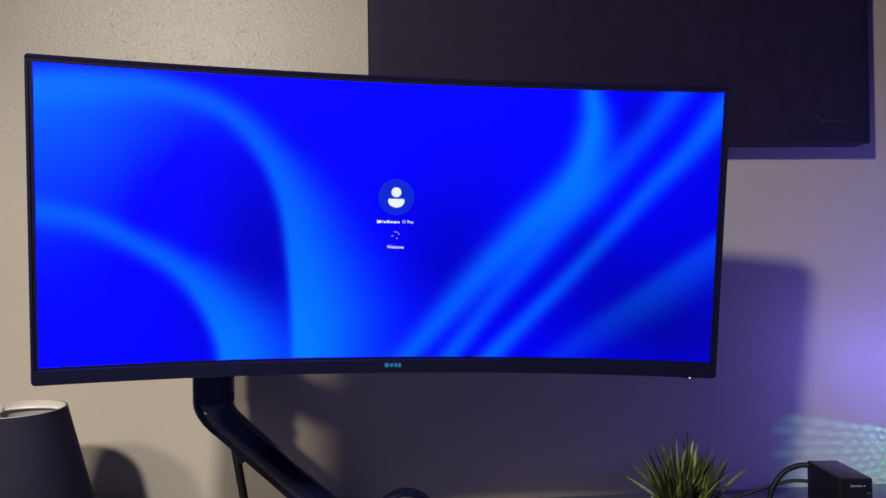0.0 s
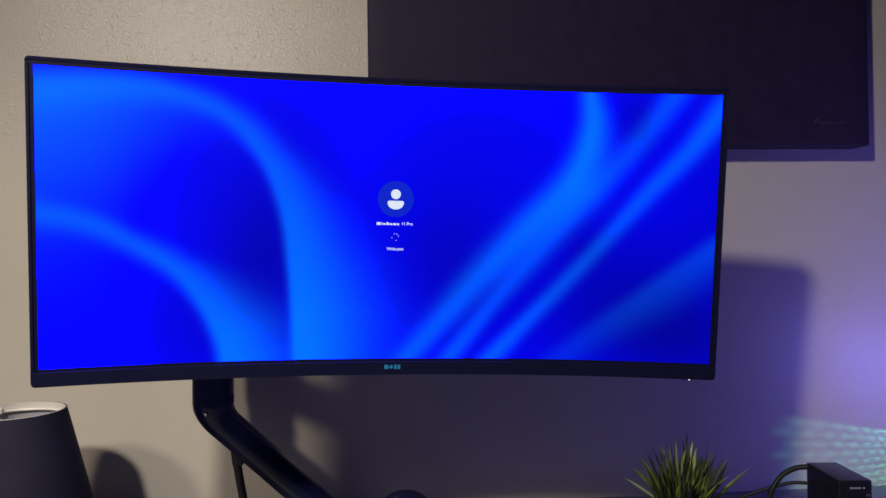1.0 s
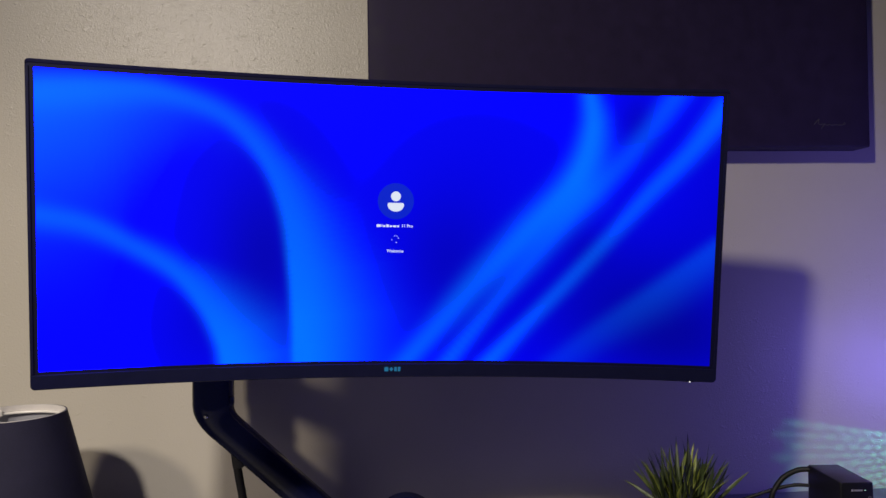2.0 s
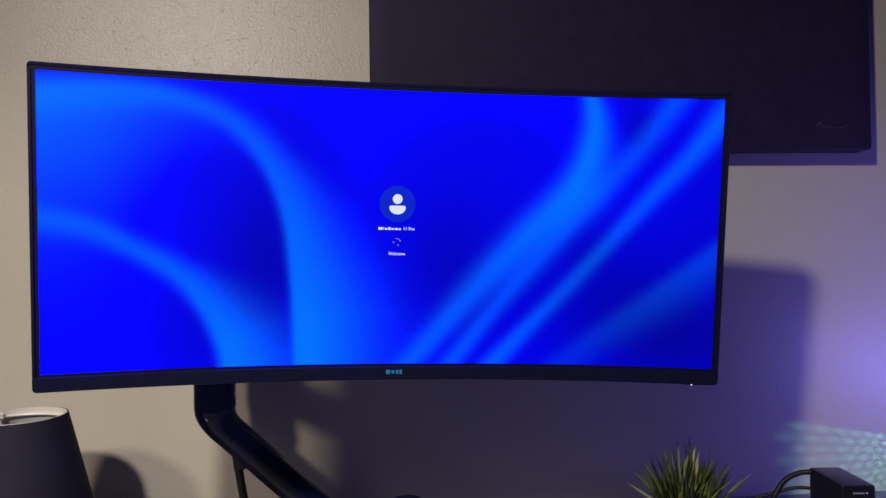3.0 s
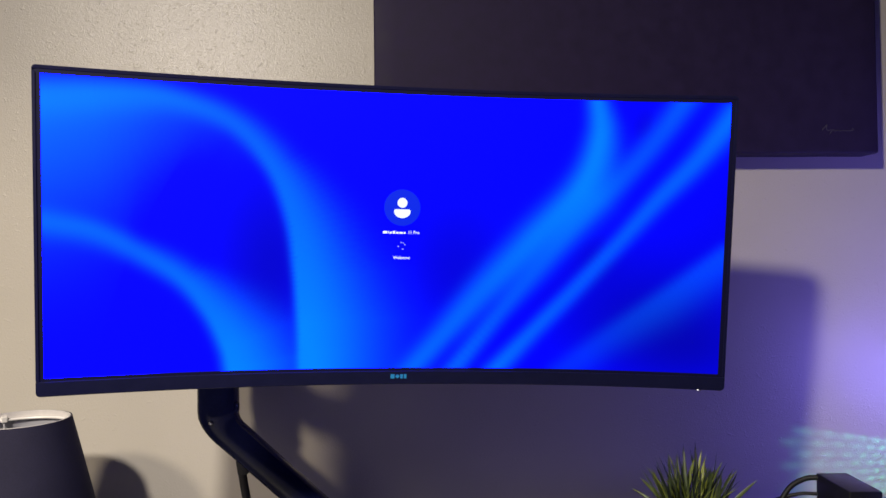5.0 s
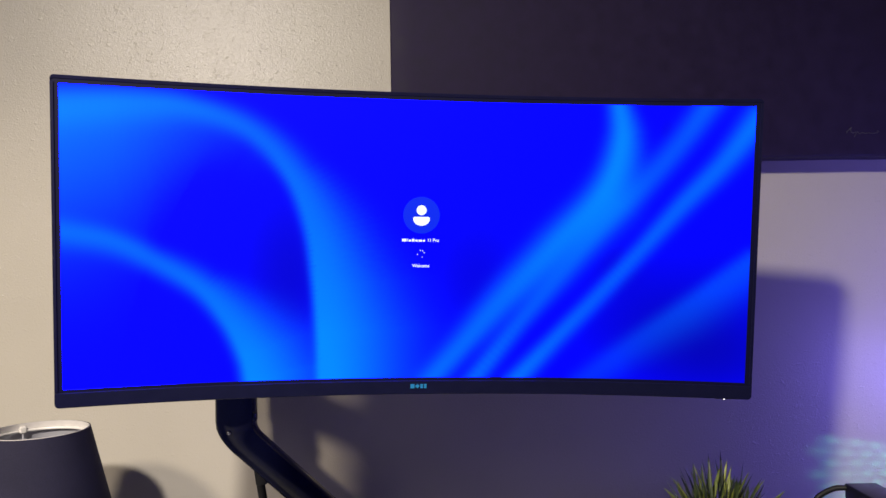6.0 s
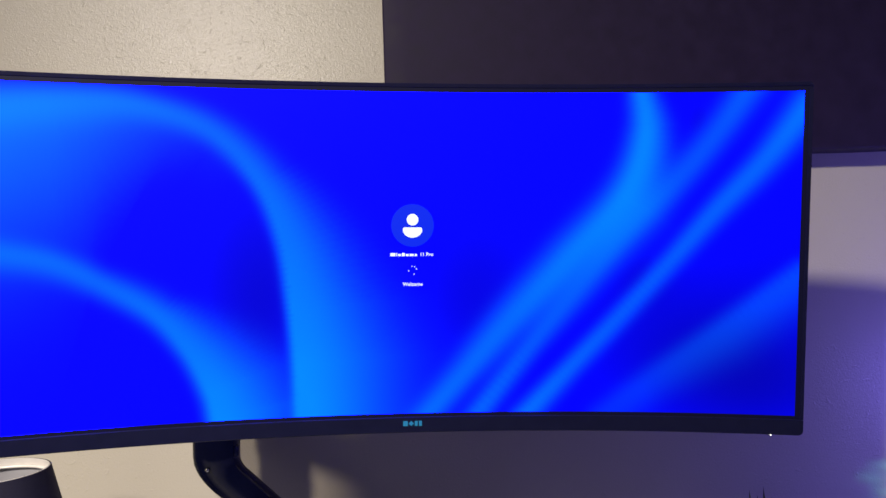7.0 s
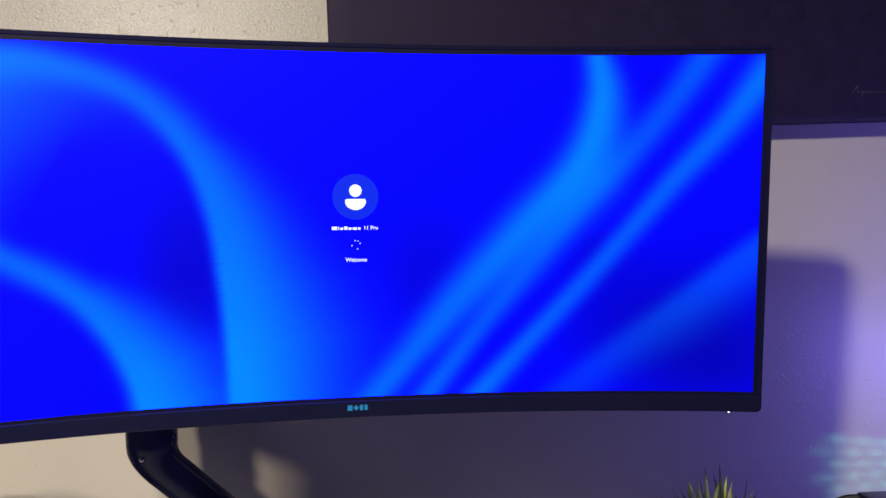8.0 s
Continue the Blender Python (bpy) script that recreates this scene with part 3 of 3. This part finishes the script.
# ---- table lamp ----
def build_lamp():
    cx, cy, top = -0.5124, 1.065, 0.9603
    lamp = tagged(empty("table_lamp", (cx, cy, DESK_Z)), "unlit table lamp with tapered charcoal fabric shade", "table lamp")
    r0, slope, h = 0.0664, 0.245, 0.160
    zt = top - DESK_Z
    zb = zt - h
    rb = r0 + slope * h
    shade = part("shade", lathe_bm([(r0, zt), (rb, zb), (rb - 0.0012, zb), (r0 - 0.0012, zt)], 72, closed=True), SHADE, lamp, "tapered charcoal fabric shade", True)
    # greyer than the band at the rim
    part("lining", lathe_bm([(r0 - 0.0014, zt - 0.0004), (rb - 0.0014, zb + 0.0004), (rb - 0.0022, zb + 0.0004), (r0 - 0.0022, zt - 0.0004)], 72, closed=True), LINING, shade, "grey paper lining", True)
    tape = [(r0 - 0.0024, zt + 0.0003), (r0 + 0.0117 * slope - 0.0024, zt - 0.0117), (r0 + 0.0117 * slope - 0.0030, zt - 0.0117), (r0 - 0.0032, zt + 0.0003)]
    part("rim_tape", lathe_bm(tape, 72, closed=True), TAPE, shade, "white tape folded over the rim", True)
    ring = [(r0 - 0.0034 + 0.0017 * math.cos(a), zt - 0.0105 + 0.0017 * math.sin(a)) for a in np.linspace(0, 2 * math.pi, 9)[:-1]]
    part("top_ring", lathe_bm(ring, 72, closed=True), WIRE, shade, "white wire ring", True)
    for turn in (133, 32, 258):
        a = radians(turn)
        d = Vector((math.cos(a), math.sin(a), 0))
        part("spoke", sweep_bm([d * 0.014 + Vector((0, 0, zt - 0.052)), d * 0.03 + Vector((0, 0, zt - 0.048)), d * (r0 - 0.006) + Vector((0, 0, zt - 0.024)), d * (r0 - 0.004) + Vector((0, 0, zt - 0.010))], circle(0.0012, 8), side=(0.1, 0.2, 1)), LINING, shade)
        part("clip", box_bm(-0.0028, 0.0028, -0.0040, 0.0040, -0.0042, 0.0042, 0.001), WIRE, shade, "small white clip").matrix_basis = Matrix.Translation(d * (r0 - 0.0045) + Vector((0, 0, zt - 0.0090))) @ pose(0, 0, 0, 0, 0, turn)
    part("hub", lathe_bm([(0.012, zt - 0.054), (0.016, zt - 0.054), (0.016, zt - 0.050), (0.012, zt - 0.050)], 24, closed=True), WIRE, shade)
    part("bulb", lathe_bm([(0.0, zt - 0.043), (0.012, zt - 0.046), (0.026, zt - 0.058), (0.029, zt - 0.07), (0.022, zt - 0.088), (0.014, zt - 0.105), (0.013, zt - 0.12), (0.0, zt - 0.12)], 32), LINING, lamp, "unlit white bulb", True)
    part("base", lathe_bm([(0.0, 0.0), (0.055, 0.0), (0.057, 0.004), (0.05, 0.012), (0.02, 0.02), (0.009, 0.03), (0.009, zt - 0.12), (0.0, zt - 0.12)], 40), CHROME, lamp, "slim silver base", True)
    return lamp


build_lamp()


# ---- round silver thing ----
def build_speaker():
    sp = tagged(empty("round_speaker", (0.0296, 1.05, DESK_Z)), "small round silver desk speaker with black rim", "speaker")
    r = 0.0458
    rim = part("rim", lathe_bm([(r - 0.004, -0.014), (r, -0.011), (r, 0.011), (r - 0.004, 0.014)], 56, closed=True), ARM_BLACK, sp, "black rim", True)
    rim.matrix_basis = pose(0, 0, r, 90)
    face = part("face", lathe_bm([(r - 0.0045, 0.010), (r - 0.008, 0.0135), (r - 0.014, 0.0125), (0.016, 0.006), (0.012, 0.0085), (0.0, 0.010)], 56), CHROME, sp, "domed silver face", True)
    face.matrix_basis = pose(0, 0, r, 90)
    back = part("back", lathe_bm([(r - 0.0045, -0.010), (0.02, -0.020), (0.0, -0.021)], 56), ARM_MATTE, sp, "", True)
    back.matrix_basis = pose(0, 0, r, 90)
    return sp


build_speaker()


# ---- potted grass ----
def build_plant():
    rnd = random.Random(23)
    px, py = 0.4240, 1.02
    plant = tagged(empty("potted_grass", (px, py, DESK_Z)), "artificial green grass tuft in a small pale pot", "plant")
    ph = 0.070
    part("pot", lathe_bm([(0.0, 0.0), (0.030, 0.0), (0.033, 0.003), (0.042, ph - 0.003), (0.043, ph), (0.041, ph), (0.039, ph - 0.008), (0.0, ph - 0.009)], 48), POT, plant, "small pale ceramic pot", True)
    part("moss", lathe_bm([(0.0355, ph - 0.0088), (0.03, ph - 0.004), (0.015, ph - 0.001), (0.0, ph)], 32), SOIL, plant, "", True)
    kinds = []
    for k in range(7):
        length = (0.062, 0.074, 0.086, 0.092, 0.078, 0.068, 0.098)[k]
        bend = (0.06, 0.14, 0.22, 0.08, 0.30, 0.45, 0.16)[k]
        width = (0.0050, 0.0060, 0.0058, 0.0042, 0.0054, 0.0040, 0.0056)[k]
        bm = bmesh.new()
        rows = []
        n = 7
        for i in range(n + 1):
            t = i / n
            a = bend * t
            z, x = length * t * math.cos(a * 0.7), length * t * math.sin(a)
            w = width * (0.55 + 1.1 * t - 0.35 * t * t) * (1 - t ** 3.2) * 0.62 + 0.0001
            rows.append([bm.verts.new((x, -w, z)), bm.verts.new((x + w * 0.35, 0, z)), bm.verts.new((x, w, z))])
        for a, b in zip(rows, rows[1:]):
            for q in (0, 1):
                bm.faces.new((a[q], a[q + 1], b[q + 1], b[q]))
        me = bpy.data.meshes.new("blade")
        bm.to_mesh(me)
        bm.free()
        me.materials.append(BLADE)
        me.shade_smooth()
        kinds.append(me)
    # a few loose bundles, each with its own lean, and single stray blades
    bundles = [(rnd.uniform(0, 360), rnd.uniform(2, 24)) for _ in range(11)]
    for k in range(190):
        me = kinds[rnd.randrange(7)]
        ob = new("blade", me)
        ob.parent = plant
        if rnd.random() < 0.80:
            az, lean = bundles[rnd.randrange(11)]
            az, lean = az + rnd.gauss(0, 22), max(1, lean + rnd.gauss(0, 9))
        else:
            az, lean = rnd.uniform(0, 360), 12 + 54 * rnd.random() ** 1.2
        r = 0.003 + 0.033 * rnd.random() ** 0.7
        s = rnd.uniform(0.60, 0.99) * (1.10 - lean / 500)
        thin = s * rnd.uniform(0.55, 1.1)
        ob.matrix_basis = pose(r * math.cos(radians(az)), r * math.sin(radians(az)), ph - 0.006) @ pose(0, 0, 0, 0, 0, az) @ pose(0, 0, 0, rnd.gauss(0, 9), lean, 0) @ pose(0, 0, 0, 0, 0, rnd.uniform(-90, 90)) @ Matrix.Diagonal((s, thin, s, 1))
    return plant


build_plant()


# ---- little upright dock ----
def build_dock():
    # front left top corner and turn from the plan
    top = 0.8288
    w, d, h = 0.049, 0.098, top - DESK_Z
    dock = tagged(empty("docking_station", (0.6974, 1.0781, DESK_Z), (0, 0, -4.9)), "small upright black metal docking station with cables", "docking station")
    body = part("body", box_bm(-w / 2, w / 2, -d / 2, d / 2, 0.002, h, 0.0022, 3), BOX_BLACK, dock, "", True)
    for x in (-0.016, 0.016):
        for y in (-0.036, 0.036):
            part("foot", lathe_bm([(0.0, 0.0), (0.004, 0.0), (0.004, 0.0025), (0.0, 0.0025)], 14), RUBBER, dock).location = (x, y, 0)
    f = -d / 2 - 0.0003
    # maker's name as a plain bar with a small square mark
    part("name_bar", box_bm(-0.0085, -0.0055, f, f + 0.0006, h - 0.0125, h - 0.0095), PRINT, body, "pale printed mark")
    part("name_bar", box_bm(-0.0048, 0.0080, f, f + 0.0006, h - 0.0122, h - 0.0100), PRINT, body)
    part("status_light", box_bm(0.0111, 0.0121, f - 0.0002, f + 0.0006, h - 0.0116, h - 0.0106), LED_GREEN, body, "tiny pale status light")
    arc = [Vector((0.0185 + 0.0020 * math.cos(a), f, h - 0.0225 + 0.0020 * math.sin(a))) for a in np.linspace(-0.5, math.pi + 0.5, 14)]
    part("headphone_mark", sweep_bm(arc, circle(0.0003, 6), side=(0, 1, 0)), PRINT, body)
    part("audio_socket", lathe_bm([(0.0018, 0), (0.0032, 0), (0.0032, 0.001), (0.0018, 0.001)], 20, closed=True), CHROME, body).matrix_basis = pose(0.0185, f + 0.0005, h - 0.032, 90)
    return dock


build_dock()
tagged(cable("dock_cable", [(0.6806, 1.125, 0.8225), (0.6636, 1.135, 0.8185), (0.6452, 1.145, 0.8044), (0.6286, 1.145, 0.783), (0.6225, 1.145, 0.7631), (0.6148, 1.135, 0.7477), (0.61, 1.11, 0.7445)], 0.0042), "thick black cable arching out of the docking station", "cable")
tagged(cable("dock_cable", [(0.6801, 1.125, 0.7963), (0.6584, 1.135, 0.795), (0.6382, 1.145, 0.7881), (0.6118, 1.155, 0.7769), (0.583, 1.165, 0.7637), (0.5466, 1.17, 0.7505), (0.42, 1.18, 0.7432)], 0.0028), "thin black cable running along the desk to the docking station", "cable")


# ---- computer case beside the dock, with perforated steel side ----
def build_case():
    x0, x1, y0, y1, z0, z1 = 1.03, 1.24, 0.78, 1.20, DESK_Z, 1.17
    o = Vector(((x0 + x1) / 2, (y0 + y1) / 2, z0))
    case = tagged(empty("computer_case", o), "black computer case with perforated side and coloured lights", "computer case")
    zm, ym = 0.822, 1.150

    def panel(name, xa, xb, ya, yb, za, zb, label=""):
        return part(name, box_bm(xa - o.x, xb - o.x, ya - o.y, yb - o.y, za - o.z, zb - o.z, 0.0005, 1), WOOD_DARK, case, label)

    panel("bottom_panel", x0 + 0.002, x1, y0, y1, z0, z0 + 0.004)
    panel("top_panel", x0, x1, y0, y1, z1, z1 + 0.004)
    panel("back_panel", x0, x1 + 0.002, y1, y1 + 0.002, z0, z1)
    panel("front_panel", x0, x1 + 0.002, y0 - 0.002, y0, z0, z1)
    panel("side_panel", x1, x1 + 0.002, y0, y1, z0, z1)
    panel("side_sheet", x0, x0 + 0.0012, y0, ym, z0, zm)
    panel("side_rail", x0, x0 + 0.0012, y0, y1, zm, zm + 0.03)
    # unseen shelf added to keep the fan light from spilling upward
    panel("light_baffle", x0 + 0.0012, x1, y0, y1, zm + 0.027, zm + 0.03)
    # staggered holes: bars between the rows, posts between the holes
    bm = bmesh.new()
    pitch, post = 0.0062, 0.0064

    def bar(ya, yb, za, zb):
        q = [bm.verts.new((x, y, z)) for x in (x0 - o.x, x0 - o.x + 0.0008) for y in (ya - o.y, yb - o.y) for z in (za - o.z, zb - o.z)]
        for a in ((0, 1, 3, 2), (4, 6, 7, 5), (0, 4, 5, 1), (2, 3, 7, 6), (0, 2, 6, 4), (1, 5, 7, 3)):
            bm.faces.new([q[i] for i in a])

    z, k = z0, 0
    while z < zm - pitch:
        bar(ym, y1, z, z + pitch * 0.34)
        y = ym + (post / 2 if k % 2 else 0)
        while y < y1:
            bar(y, min(y + post * 0.32, y1), z + pitch * 0.34, z + pitch)
            y += post
        z, k = z + pitch, k + 1
    bar(ym, y1, z, zm)
    part("mesh_panel", bm, WOOD_DARK, case, "black perforated steel panel")
    return case


build_case()
